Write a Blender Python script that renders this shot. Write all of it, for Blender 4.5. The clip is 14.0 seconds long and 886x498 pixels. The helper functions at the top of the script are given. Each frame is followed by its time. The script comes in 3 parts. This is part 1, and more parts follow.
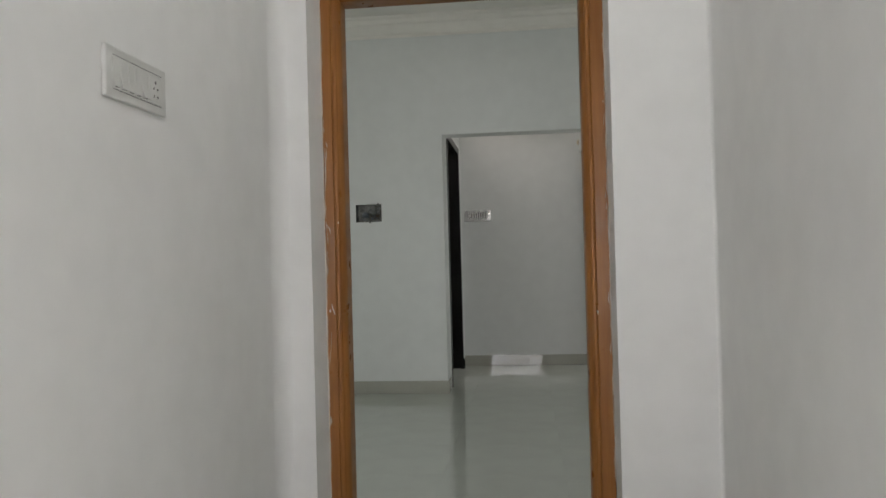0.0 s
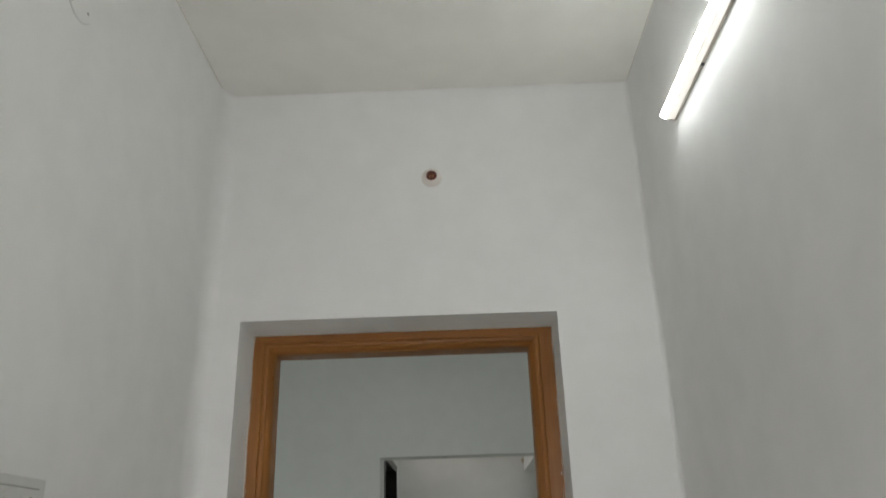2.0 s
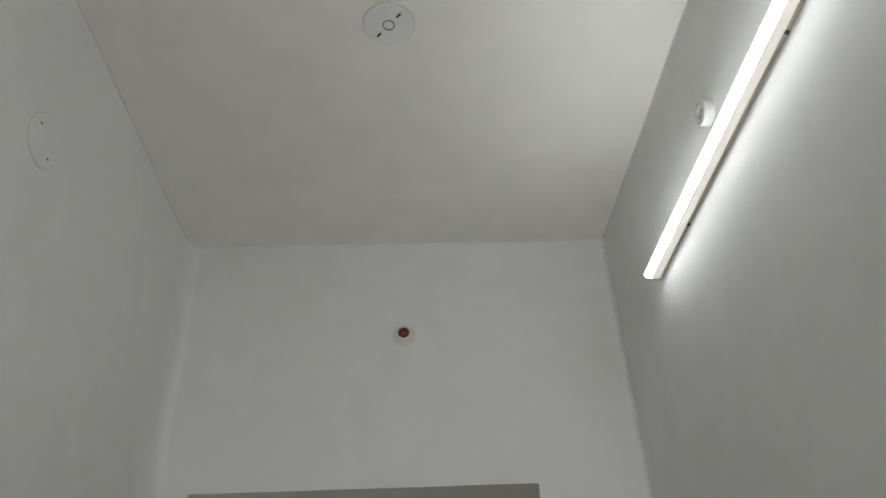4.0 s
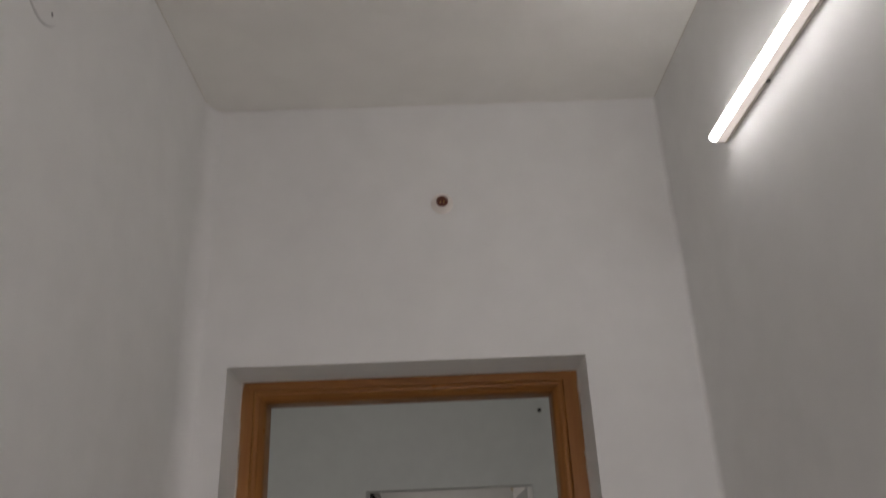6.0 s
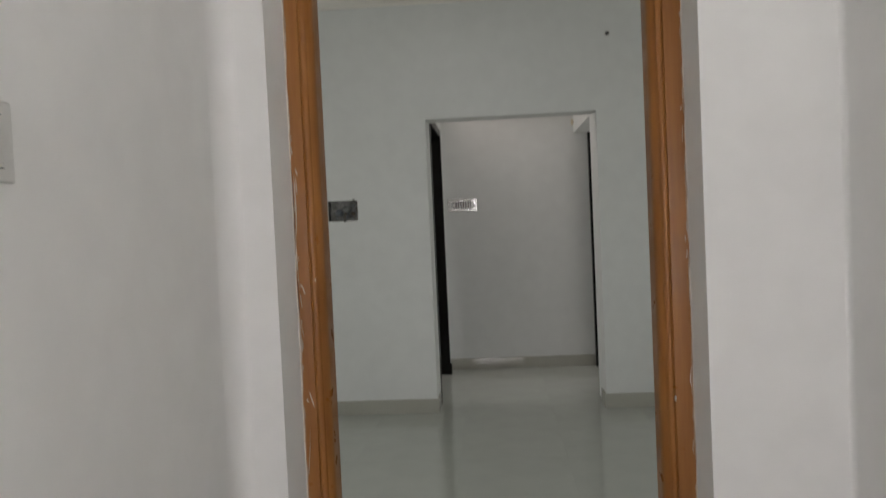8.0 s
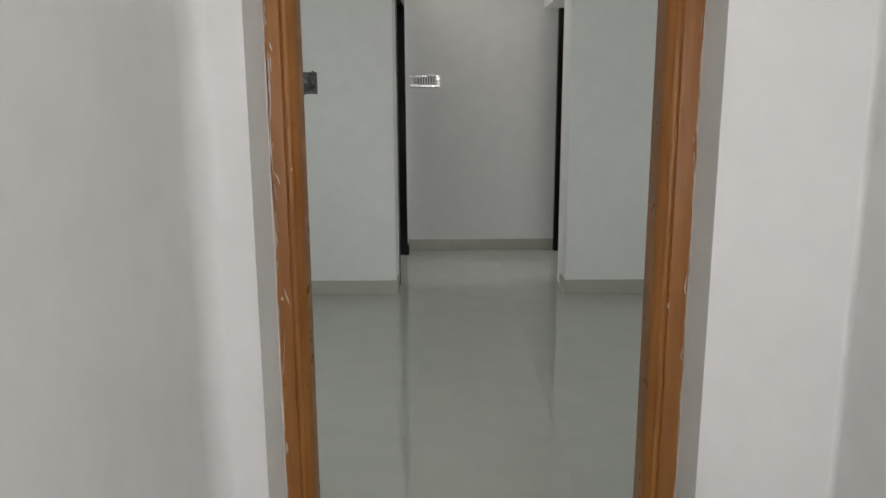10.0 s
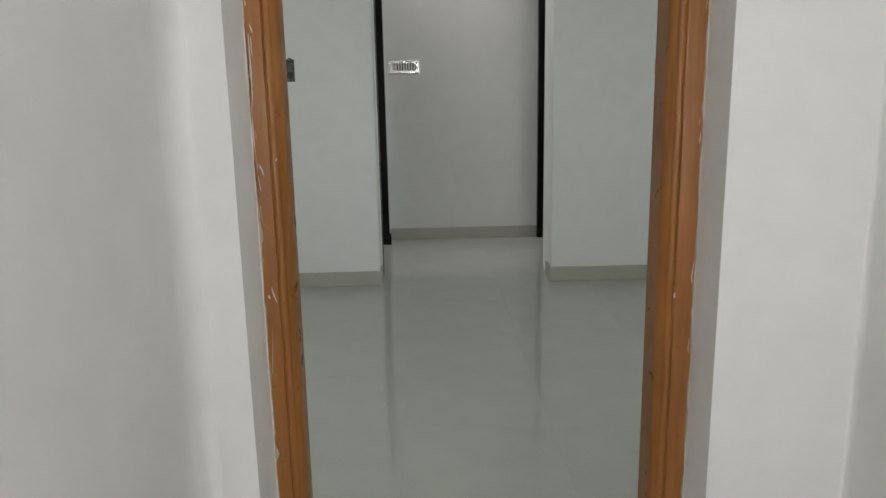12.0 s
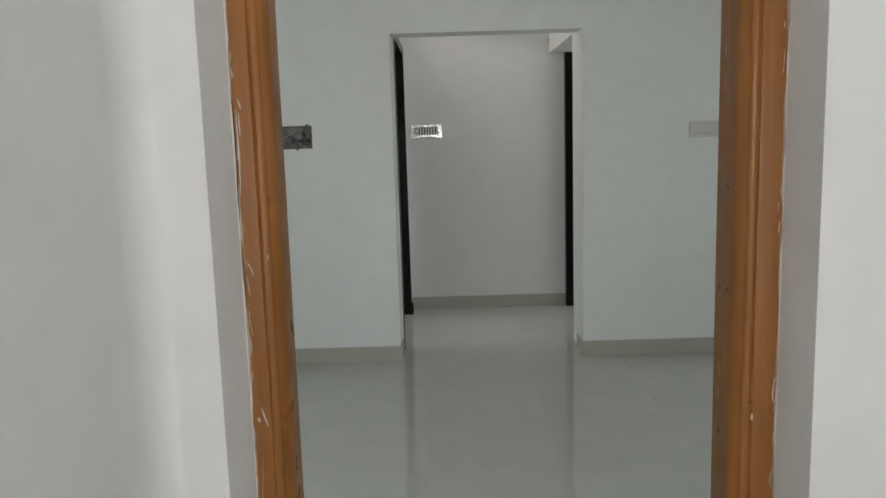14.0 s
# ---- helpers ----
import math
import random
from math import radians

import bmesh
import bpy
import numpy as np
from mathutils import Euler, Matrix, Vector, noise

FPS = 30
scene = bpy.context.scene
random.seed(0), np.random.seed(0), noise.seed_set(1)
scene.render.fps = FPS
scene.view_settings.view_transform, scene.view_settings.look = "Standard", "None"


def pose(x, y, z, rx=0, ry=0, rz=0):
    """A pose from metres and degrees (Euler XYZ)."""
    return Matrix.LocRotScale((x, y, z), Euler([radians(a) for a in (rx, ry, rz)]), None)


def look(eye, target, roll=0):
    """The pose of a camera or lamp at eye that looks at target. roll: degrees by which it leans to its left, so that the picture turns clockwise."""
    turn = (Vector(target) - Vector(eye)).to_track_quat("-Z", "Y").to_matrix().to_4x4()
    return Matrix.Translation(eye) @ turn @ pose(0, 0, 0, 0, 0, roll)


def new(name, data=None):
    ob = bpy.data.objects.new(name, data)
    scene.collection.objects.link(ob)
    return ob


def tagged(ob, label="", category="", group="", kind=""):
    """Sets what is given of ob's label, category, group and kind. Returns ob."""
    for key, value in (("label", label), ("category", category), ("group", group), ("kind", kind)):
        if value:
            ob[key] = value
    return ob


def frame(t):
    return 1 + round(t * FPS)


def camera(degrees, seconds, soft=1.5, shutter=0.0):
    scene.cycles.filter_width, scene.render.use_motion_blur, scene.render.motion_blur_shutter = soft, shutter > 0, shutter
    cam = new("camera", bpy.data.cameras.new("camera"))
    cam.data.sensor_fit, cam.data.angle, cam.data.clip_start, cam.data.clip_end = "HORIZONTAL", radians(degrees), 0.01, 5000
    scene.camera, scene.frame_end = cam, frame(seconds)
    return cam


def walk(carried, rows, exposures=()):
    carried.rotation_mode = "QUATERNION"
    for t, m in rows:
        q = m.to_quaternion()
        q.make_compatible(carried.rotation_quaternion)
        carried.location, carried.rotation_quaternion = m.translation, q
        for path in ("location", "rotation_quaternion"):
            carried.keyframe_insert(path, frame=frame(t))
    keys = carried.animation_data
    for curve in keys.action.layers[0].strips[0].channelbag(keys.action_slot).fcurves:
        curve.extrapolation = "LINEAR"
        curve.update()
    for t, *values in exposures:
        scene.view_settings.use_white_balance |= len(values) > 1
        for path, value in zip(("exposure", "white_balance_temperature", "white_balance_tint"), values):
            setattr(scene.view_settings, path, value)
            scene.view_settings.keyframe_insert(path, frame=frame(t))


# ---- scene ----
# ---- camera and walk ----
cam = camera(60.7, 14.0, soft=1.5, shutter=0.4)
PATH = [
    (0, (0.161, -2.481, 1.077), (-0.058, -0.494, 1.102), -1.5),
    (0.5, (0.152, -2.399, 1.128), (-0.042, -0.412, 1.244), -1.3),
    (1, (0.154, -2.352, 1.227), (-0.013, -0.383, 1.539), -0.6),
    (1.5, (0.135, -2.311, 1.316), (0.035, -0.394, 1.875), -0.9),
    (2, (0.132, -2.289, 1.372), (0.1, -0.436, 2.124), -1.7),
    (2.5, (0.12, -2.279, 1.391), (0.122, -0.46, 2.223), -2.2),
    (3, (0.113, -2.252, 1.421), (0.142, -0.507, 2.398), -2.3),
    (3.2, (0.112, -2.227, 1.422), (0.149, -0.529, 2.478), -2.3),
    (5.3, (0.054, -2.14, 1.585), (0.2, -0.483, 2.695), -3.7),
    (5.5, (0.088, -2.114, 1.602), (0.157, -0.389, 2.611), -2.0),
    (6, (0.014, -2.07, 1.538), (0.053, -0.228, 2.317), -2.5),
    (6.5, (0.005, -2.011, 1.502), (-0.008, -0.099, 2.089), -2.5),
    (7, (-0.011, -1.948, 1.439), (-0.085, 0.014, 1.819), -2.6),
    (7.5, (-0.026, -1.861, 1.407), (-0.157, 0.126, 1.594), -2.4),
    (8, (-0.035, -1.769, 1.343), (-0.173, 0.225, 1.274), -2.6),
    (8.5, (-0.042, -1.728, 1.371), (-0.16, 0.255, 1.137), -2.2),
    (8.7, (-0.056, -1.71, 1.377), (-0.16, 0.265, 1.078), -1.4),
    (10.8, (-0.154, -1.609, 1.383), (-0.135, 0.346, 0.963), -0.8),
    (11, (-0.152, -1.607, 1.38), (-0.128, 0.346, 0.951), -0.9),
    (11.5, (-0.165, -1.578, 1.38), (-0.122, 0.371, 0.934), -1.1),
    (12, (-0.177, -1.533, 1.374), (-0.129, 0.419, 0.94), -1.1),
    (12.5, (-0.18, -1.484, 1.365), (-0.139, 0.472, 0.954), -1.2),
    (13, (-0.181, -1.409, 1.364), (-0.155, 0.556, 0.992), -1.2),
    (13.5, (-0.174, -1.321, 1.387), (-0.17, 0.652, 1.056), -1.5),
    (14, (-0.168, -1.236, 1.414), (-0.18, 0.744, 1.13), -1.7),
]
EXPOSURES = [
    (0.0, 0.05, 7280, 19), (1.0, -0.04, 7300, 19), (1.5, -0.13, 7280, 17), (3.0, -0.50, 7230, 16), (5.5, -0.90, 7430, 20),
    (6.0, -0.86, 7600, 27), (6.5, -0.80, 7600, 27), (7.0, -0.48, 7600, 27), (7.5, -0.16, 7550, 26), (8.0, 0.03, 7400, 22),
    (8.5, 0.14, 7320, 22), (11.0, 0.37, 7230, 20), (14.0, 0.36, 7150, 19),
]
walk(cam, [(t, look(eye, target, roll)) for t, eye, target, roll in PATH], EXPOSURES)

# ---- world, daylight in the openings ----
world = bpy.data.worlds.new("sky_world")
scene.world = world
world.use_nodes = True
wn = world.node_tree
sky = wn.nodes.new("ShaderNodeTexSky")
sky.sky_type = "NISHITA"
sky.sun_disc = False
sky.sun_elevation = radians(48)
sky.sun_rotation = radians(200)
wn.nodes["Background"].inputs["Strength"].default_value = 0.12
wn.links.new(sky.outputs["Color"], wn.nodes["Background"].inputs["Color"])

sun_data = bpy.data.lights.new("sun", "SUN")
sun_data.energy = 5.0
sun_data.angle = radians(0.5)
sun_data.color = (1.0, 0.95, 0.88)
sun_ob = new("sun", sun_data)
sun_ob.matrix_world = look((-2, -8, 9), (0, 0, 0))


def window_light(name, eye, target, width, height, watts, color):
    data = bpy.data.lights.new(name, "AREA")
    data.shape = "RECTANGLE"
    data.size, data.size_y = width, height
    data.energy = watts
    data.color = color
    ob = new(name, data)
    ob.matrix_world = look(eye, target)
    return ob


# plan, in metres: the foyer, the hall and the passage behind it
XW, XE = -0.666, 0.762          # foyer side walls
YS = -3.2                       # foyer end wall
H_FOYER, H_HALL = 2.917, 3.02    # ceilings
T = 0.27                        # thickness of the door wall
HX0, HX1 = -2.5, 2.7            # hall side walls
HY = 3.545                      # far wall of the hall
HT = 0.19
PX0, PX1 = -0.481, 0.703         # passage side walls
PY = 5.085                      # end wall of the passage
OX0, OX1, OZ = -0.489, 0.697, 2.07   # opening from the hall into the passage

window_light("foyer_window_light", (0.048, YS - 0.17, 1.22), (0.048, 0, 1.22), 1.42, 0.60, 14.4, (0.835, 0.92, 1.0))
# the hall's front windows, on both sides of the foyer
WA0, WA1, WB0, WB1, WHZ0, WHZ1 = -2.40, -1.30, 1.45, 2.55, 1.25, 2.30
window_light("hall_window_light_west", ((WA0 + WA1) / 2, T - 0.01, 1.70), ((WA0 + WA1) / 2, 3, 0.25), 1.0, 0.80, 13.1, (0.87, 0.985, 1.0))
window_light("hall_window_light_east", ((WB0 + WB1) / 2, T - 0.01, 1.70), ((WB0 + WB1) / 2, 3, 0.25), 1.0, 0.80, 10.8, (0.87, 0.985, 1.0))

# windows of the two side rooms; their light comes through the open doors of the passage
SY0, SY1, SZ0, SZ1 = 3.92, 4.92, 0.95, 2.30
window_light("side_window_light_west", (HX0 - 0.01, 4.42, 1.625), (0, 4.42, 1.6), 0.9, 1.25, 9.2, (0.93, 0.985, 1.0))
window_light("side_window_light_east", (HX1 + 0.01, 4.42, 1.625), (0, 4.42, 1.6), 0.9, 1.25, 12.0, (0.93, 0.985, 1.0))
# an unseen opening over the west door, added with a fill lamp to brighten the passage
VY0, VY1, VZ0, VZ1 = 4.05, 4.80, 2.40, 2.80
window_light("passage_fill_light", (PX0 - 0.03, (VY0 + VY1) / 2, 2.6), (1, (VY0 + VY1) / 2, 2.3), 0.66, 0.32, 2.4, (0.98, 0.97, 0.95))

# ---- materials ----
def material(name, color, rough=0.5, metal=0.0):
    m = bpy.data.materials.new(name)
    m.use_nodes = True
    b = m.node_tree.nodes["Principled BSDF"]
    b.inputs["Base Color"].default_value = (*color, 1)
    b.inputs["Roughness"].default_value = rough
    b.inputs["Metallic"].default_value = metal
    return m, m.node_tree, b


def add_noise(nt, scale, detail=4, rough=0.5, stretch=(1, 1, 1)):
    co = nt.nodes.new("ShaderNodeTexCoord")
    mp = nt.nodes.new("ShaderNodeMapping")
    mp.inputs["Scale"].default_value = stretch
    no = nt.nodes.new("ShaderNodeTexNoise")
    no.inputs["Scale"].default_value = scale
    no.inputs["Detail"].default_value = detail
    no.inputs["Roughness"].default_value = rough
    nt.links.new(co.outputs["Object"], mp.inputs["Vector"])
    nt.links.new(mp.outputs["Vector"], no.inputs["Vector"])
    return no.outputs["Fac"]


def ramp(nt, fac, stops):
    r = nt.nodes.new("ShaderNodeValToRGB")
    els = r.color_ramp.elements
    while len(els) < len(stops):
        els.new(0.5)
    for e, (p, c) in zip(els, stops):
        e.position, e.color = p, (*c, 1)
    nt.links.new(fac, r.inputs["Fac"])
    return r.outputs["Color"]


def mixed(nt, a, b, fac, mode="MIX"):
    m = nt.nodes.new("ShaderNodeMix")
    m.data_type, m.blend_type = "RGBA", mode
    for sock, v in ((m.inputs[6], a), (m.inputs[7], b), (m.inputs[0], fac)):
        if isinstance(v, (int, float)):
            sock.default_value = v
        elif isinstance(v, tuple):
            sock.default_value = (*v, 1)
        else:
            nt.links.new(v, sock)
    return m.outputs[2]


def bump(nt, b, height, strength, distance, under=None):
    n = nt.nodes.new("ShaderNodeBump")
    n.inputs["Strength"].default_value = strength
    n.inputs["Distance"].default_value = distance
    nt.links.new(height, n.inputs["Height"])
    if under:
        nt.links.new(under, n.inputs["Normal"])
    nt.links.new(n.outputs["Normal"], b.inputs["Normal"])
    return n.outputs["Normal"]


def wall_paint(name, color):
    m, nt, b = material(name, color, 0.62)
    lo = tuple(c * 0.972 for c in color)
    hi = tuple(min(1, c * 1.02) for c in color)
    broad = ramp(nt, add_noise(nt, 1.1, 3), [(0.3, lo), (0.7, hi)])
    fine = ramp(nt, add_noise(nt, 9, 5), [(0.35, (0.965, 0.965, 0.965)), (0.65, (1, 1, 1))])
    nt.links.new(mixed(nt, broad, fine, 1.0, "MULTIPLY"), b.inputs["Base Color"])
    n1 = bump(nt, b, add_noise(nt, 2.2, 2), 0.20, 0.02)
    bump(nt, b, add_noise(nt, 320, 2), 0.10, 0.002, n1)
    return m


PAINT = wall_paint("white_wall_paint", (0.80, 0.80, 0.785))
PAINT_HALL = wall_paint("pale_hall_paint", (0.74, 0.765, 0.755))
CEIL = wall_paint("white_ceiling_paint", (0.85, 0.835, 0.79))


def wood(name, stretch):
    m, nt, b = material(name, (0.3, 0.12, 0.04), 0.34)
    grain = ramp(nt, add_noise(nt, 6, 5, 0.6, stretch),
                 [(0.25, (0.275, 0.098, 0.021)), (0.5, (0.335, 0.130, 0.030)), (0.75, (0.395, 0.164, 0.041))])
    tone = ramp(nt, add_noise(nt, 2.5, 3), [(0.3, (0.80, 0.78, 0.76)), (0.7, (1, 1, 1))])
    nt.links.new(mixed(nt, grain, tone, 1.0, "MULTIPLY"), b.inputs["Base Color"])
    b.inputs["Specular IOR Level"].default_value = 0.36
    rr = ramp(nt, add_noise(nt, 14, 4), [(0.3, (0.26, 0.26, 0.26)), (0.7, (0.48, 0.48, 0.48))])
    nt.links.new(rr, b.inputs["Roughness"])
    bump(nt, b, add_noise(nt, 10, 4, 0.5, stretch), 0.05, 0.002)
    return m


WOOD_V = wood("varnished_wood_upright", (9, 9, 0.55))
WOOD_H = wood("varnished_wood_level", (0.55, 9, 9))


def tile_material(name, color, rough):
    m, nt, b = material(name, color, rough)
    info = nt.nodes.new("ShaderNodeObjectInfo")
    shade = ramp(nt, info.outputs["Random"], [(0, (0.985, 0.985, 0.985)), (1, (1, 1, 1))])
    cloud = ramp(nt, add_noise(nt, 5, 6), [(0.3, tuple(c * 0.93 for c in color)), (0.7, color)])
    speck = ramp(nt, add_noise(nt, 160, 2), [(0.35, (0.94, 0.94, 0.93)), (0.6, (1, 1, 1))])
    c = mixed(nt, cloud, speck, 1.0, "MULTIPLY")
    nt.links.new(mixed(nt, c, shade, 1.0, "MULTIPLY"), b.inputs["Base Color"])
    rr = ramp(nt, add_noise(nt, 3, 5), [(0.3, (rough * 0.7,) * 3), (0.7, (rough * 1.4,) * 3)])
    nt.links.new(rr, b.inputs["Roughness"])
    bump(nt, b, add_noise(nt, 1.2, 2), 0.05, 0.004)
    return m


TILE = tile_material("polished_grey_tile", (0.512, 0.542, 0.500), 0.022)
SKIRT = tile_material("skirting_tile", (0.45, 0.45, 0.40), 0.02)
SKIRT.node_tree.nodes["Principled BSDF"].inputs["IOR"].default_value = 1.72
bump(SKIRT.node_tree, SKIRT.node_tree.nodes["Principled BSDF"], add_noise(SKIRT.node_tree, 22, 2), 0.045, 0.004)
GROUT = material("grout", (0.40, 0.39, 0.34), 0.08)[0]
BLACK, bnt, bb = material("black_door_paint", (0.006, 0.0055, 0.005), 0.27)
bb.inputs["Specular IOR Level"].default_value = 0.28
bump(bnt, bb, add_noise(bnt, 12, 5, 0.6, (6, 6, 0.6)), 0.15, 0.002)
PLASTIC, pnt, pb = material("white_switch_plastic", (0.74, 0.735, 0.70), 0.3)
nt_c = ramp(pnt, add_noise(pnt, 22, 4), [(0.3, (0.58, 0.58, 0.555)), (0.7, (0.64, 0.64, 0.615))])
pnt.links.new(nt_c, pb.inputs["Base Color"])
WHITE = material("bright_white_plastic", (0.88, 0.88, 0.87), 0.3)[0]
PLASTIC_GREY = material("shaded_grey_plastic", (0.56, 0.56, 0.54), 0.35)[0]
GAP = material("dark_gap", (0.03, 0.03, 0.03), 0.8)[0]
COPPER, cnt, cb = material("brown_bakelite_socket", (0.16, 0.035, 0.018), 0.3)
bump(cnt, cb, add_noise(cnt, 60, 2), 0.2, 0.002)
IVORY = material("ivory_bakelite", (0.80, 0.75, 0.70), 0.3)[0]
CREAM = material("aged_cream_plastic", (0.62, 0.56, 0.42), 0.4)[0]
BRASS = material("brass_pin", (0.62, 0.36, 0.14), 0.35, 1.0)[0]
METAL, mnt, mb = material("galvanised_steel", (0.11, 0.115, 0.11), 0.5, 0.7)
nt_c = ramp(mnt, add_noise(mnt, 30, 5), [(0.3, (0.045, 0.045, 0.04)), (0.7, (0.17, 0.175, 0.17))])
mnt.links.new(nt_c, mb.inputs["Base Color"])
BODY = material("batten_body_white", (0.66, 0.64, 0.57), 0.4)[0]
SCREW = material("dark_steel_screw", (0.06, 0.06, 0.06), 0.4, 0.8)[0]
SMEAR, snt, sb = material("dried_white_paint", (0.66, 0.62, 0.56), 0.45)
bump(snt, sb, add_noise(snt, 200, 3), 0.4, 0.002)
STAIN = material("dark_varnish_stain", (0.085, 0.040, 0.020), 0.4)[0]
FILM, fnt, fb = material("thin_paint_film", (0.30, 0.21, 0.14), 0.55)
nt_c = ramp(fnt, add_noise(fnt, 18, 5, 0.6, (6, 6, 0.8)), [(0.35, (0.25, 0.15, 0.085)), (0.65, (0.46, 0.40, 0.34))])
fnt.links.new(nt_c, fb.inputs["Base Color"])
WIRES = [material("wire_blue", (0.085, 0.105, 0.125), 0.5)[0], material("wire_brown", (0.085, 0.062, 0.040), 0.5)[0],
         material("wire_grey", (0.15, 0.16, 0.16), 0.5)[0]]
GROUND, gnt, gb = material("ground_soil", (0.30, 0.27, 0.22), 0.9)
nt_c = ramp(gnt, add_noise(gnt, 0.8, 6), [(0.3, (0.22, 0.20, 0.16)), (0.7, (0.36, 0.33, 0.28))])
gnt.links.new(nt_c, gb.inputs["Base Color"])

LED, lnt, lb = material("lit_led_diffuser", (0.9, 0.9, 0.9), 0.5)
lb.inputs["Emission Color"].default_value = (0.80, 0.945, 1.0, 1)
lb.inputs["Emission Strength"].default_value = 31.5

COVER, cvt, cvb = material("glowing_cream_cover", (0.85, 0.83, 0.76), 0.45)
cvb.inputs["Emission Color"].default_value = (0.93, 0.97, 0.94, 1)
cvb.inputs["Emission Strength"].default_value = 0.8

GLASS = bpy.data.materials.new("window_glass")
GLASS.use_nodes = True
gl = GLASS.node_tree.nodes["Principled BSDF"]
gl.inputs["Transmission Weight"].default_value = 1.0
gl.inputs["Roughness"].default_value = 0.02
gl.inputs["IOR"].default_value = 1.45

WRAP = bpy.data.materials.new("clear_plastic_wrap")
WRAP.use_nodes = True
wt = WRAP.node_tree
wt.nodes.remove(wt.nodes["Principled BSDF"])
w_tr = wt.nodes.new("ShaderNodeBsdfTransparent")
w_gl = wt.nodes.new("ShaderNodeBsdfGlossy")
w_gl.inputs["Roughness"].default_value = 0.09
w_gl.inputs["Color"].default_value = (0.95, 0.95, 0.95, 1)
w_mx = wt.nodes.new("ShaderNodeMixShader")
w_mx.inputs[0].default_value = 0.65
wt.links.new(w_tr.outputs[0], w_mx.inputs[1])
wt.links.new(w_gl.outputs[0], w_mx.inputs[2])
# patchy white: scatter of the crumpled film, plus highlights painted into it
w_df = wt.nodes.new("ShaderNodeBsdfDiffuse")
w_df.inputs["Color"].default_value = (0.95, 0.95, 0.95, 1)
w_m2 = wt.nodes.new("ShaderNodeMixShader")
w_cr = ramp(wt, add_noise(wt, 34, 3), [(0.30, (0.15, 0.15, 0.15)), (0.60, (0.55, 0.55, 0.55))])
wt.links.new(w_cr, w_m2.inputs[0])
wt.links.new(w_mx.outputs[0], w_m2.inputs[1])
wt.links.new(w_df.outputs[0], w_m2.inputs[2])
wt.links.new(w_m2.outputs[0], wt.nodes["Material Output"].inputs["Surface"])


# ---- mesh helpers ----
def mesh_of(name, bm, mat):
    me = bpy.data.meshes.new(name)
    bmesh.ops.recalc_face_normals(bm, faces=bm.faces)
    bm.to_mesh(me)
    bm.free()
    me.materials.append(mat)
    return me


def part(name, bm, mat, parent=None, label="", smooth=False):
    ob = new(name, mesh_of(name, bm, mat))
    if smooth:
        for p in ob.data.polygons:
            p.use_smooth = True
        ob.data.set_sharp_from_angle(angle=radians(40))
    if parent:
        ob.parent = parent
    if label:
        tagged(ob, label)
    return ob


def empty(name, at, label, category, group=""):
    ob = new(name)
    ob.empty_display_size = 0.05
    ob.matrix_world = at if isinstance(at, Matrix) else Matrix.Translation(at)
    return tagged(ob, label, category, group)


def box(bm, x0, x1, y0, y1, z0, z1, bevel=0.0, seg=2):
    r = bmesh.ops.create_cube(bm, size=1)
    vs = r["verts"]
    for v in vs:
        v.co = Vector(((x0 + x1) / 2 + v.co.x * (x1 - x0), (y0 + y1) / 2 + v.co.y * (y1 - y0), (z0 + z1) / 2 + v.co.z * (z1 - z0)))
    if bevel:
        es = list({e for v in vs for e in v.link_edges})
        bmesh.ops.bevel(bm, geom=es, offset=bevel, segments=seg, affect="EDGES", profile=0.5)
    return bm


def box_bm(*a, **k):
    return box(bmesh.new(), *a, **k)


def prism(bm, poly, lo, hi, place):
    """A polygon drawn out from lo to hi; place(u, v, w) gives the point."""
    a = [bm.verts.new(place(u, v, lo)) for u, v in poly]
    b = [bm.verts.new(place(u, v, hi)) for u, v in poly]
    n = len(poly)
    bm.faces.new(a)
    bm.faces.new(b[::-1])
    for i in range(n):
        bm.faces.new((a[i], b[i], b[(i + 1) % n], a[(i + 1) % n]))
    return bm


def lathe(bm, profile, seg=32, caps=True):
    """A profile of (radius, height) turned about local z."""
    rings = []
    for r, h in profile:
        if r < 1e-6:
            rings.append([bm.verts.new((0, 0, h))])
        else:
            rings.append([bm.verts.new((r * math.cos(2 * math.pi * i / seg), r * math.sin(2 * math.pi * i / seg), h)) for i in range(seg)])
    for a, b in zip(rings, rings[1:]):
        for i in range(seg):
            j = (i + 1) % seg
            if len(a) == 1 and len(b) > 1:
                bm.faces.new((a[0], b[i], b[j]))
            elif len(b) == 1 and len(a) > 1:
                bm.faces.new((a[i], a[j], b[0]))
            elif len(a) > 1:
                bm.faces.new((a[i], a[j], b[j], b[i]))
    return bm


def tube(bm, points, radius, seg=8):
    """A round wire along a list of points."""
    pts = [Vector(p) for p in points]
    rings = []
    for i, p in enumerate(pts):
        d = (pts[min(i + 1, len(pts) - 1)] - pts[max(i - 1, 0)]).normalized()
        side = d.cross(Vector((0.3, 0.2, 0.93))).normalized()
        up = d.cross(side)
        rings.append([bm.verts.new(p + radius * (math.cos(2 * math.pi * k / seg) * side + math.sin(2 * math.pi * k / seg) * up)) for k in range(seg)])
    for a, b in zip(rings, rings[1:]):
        for k in range(seg):
            bm.faces.new((a[k], a[(k + 1) % seg], b[(k + 1) % seg], b[k]))
    bm.faces.new(rings[0][::-1])
    bm.faces.new(rings[-1])
    return bm


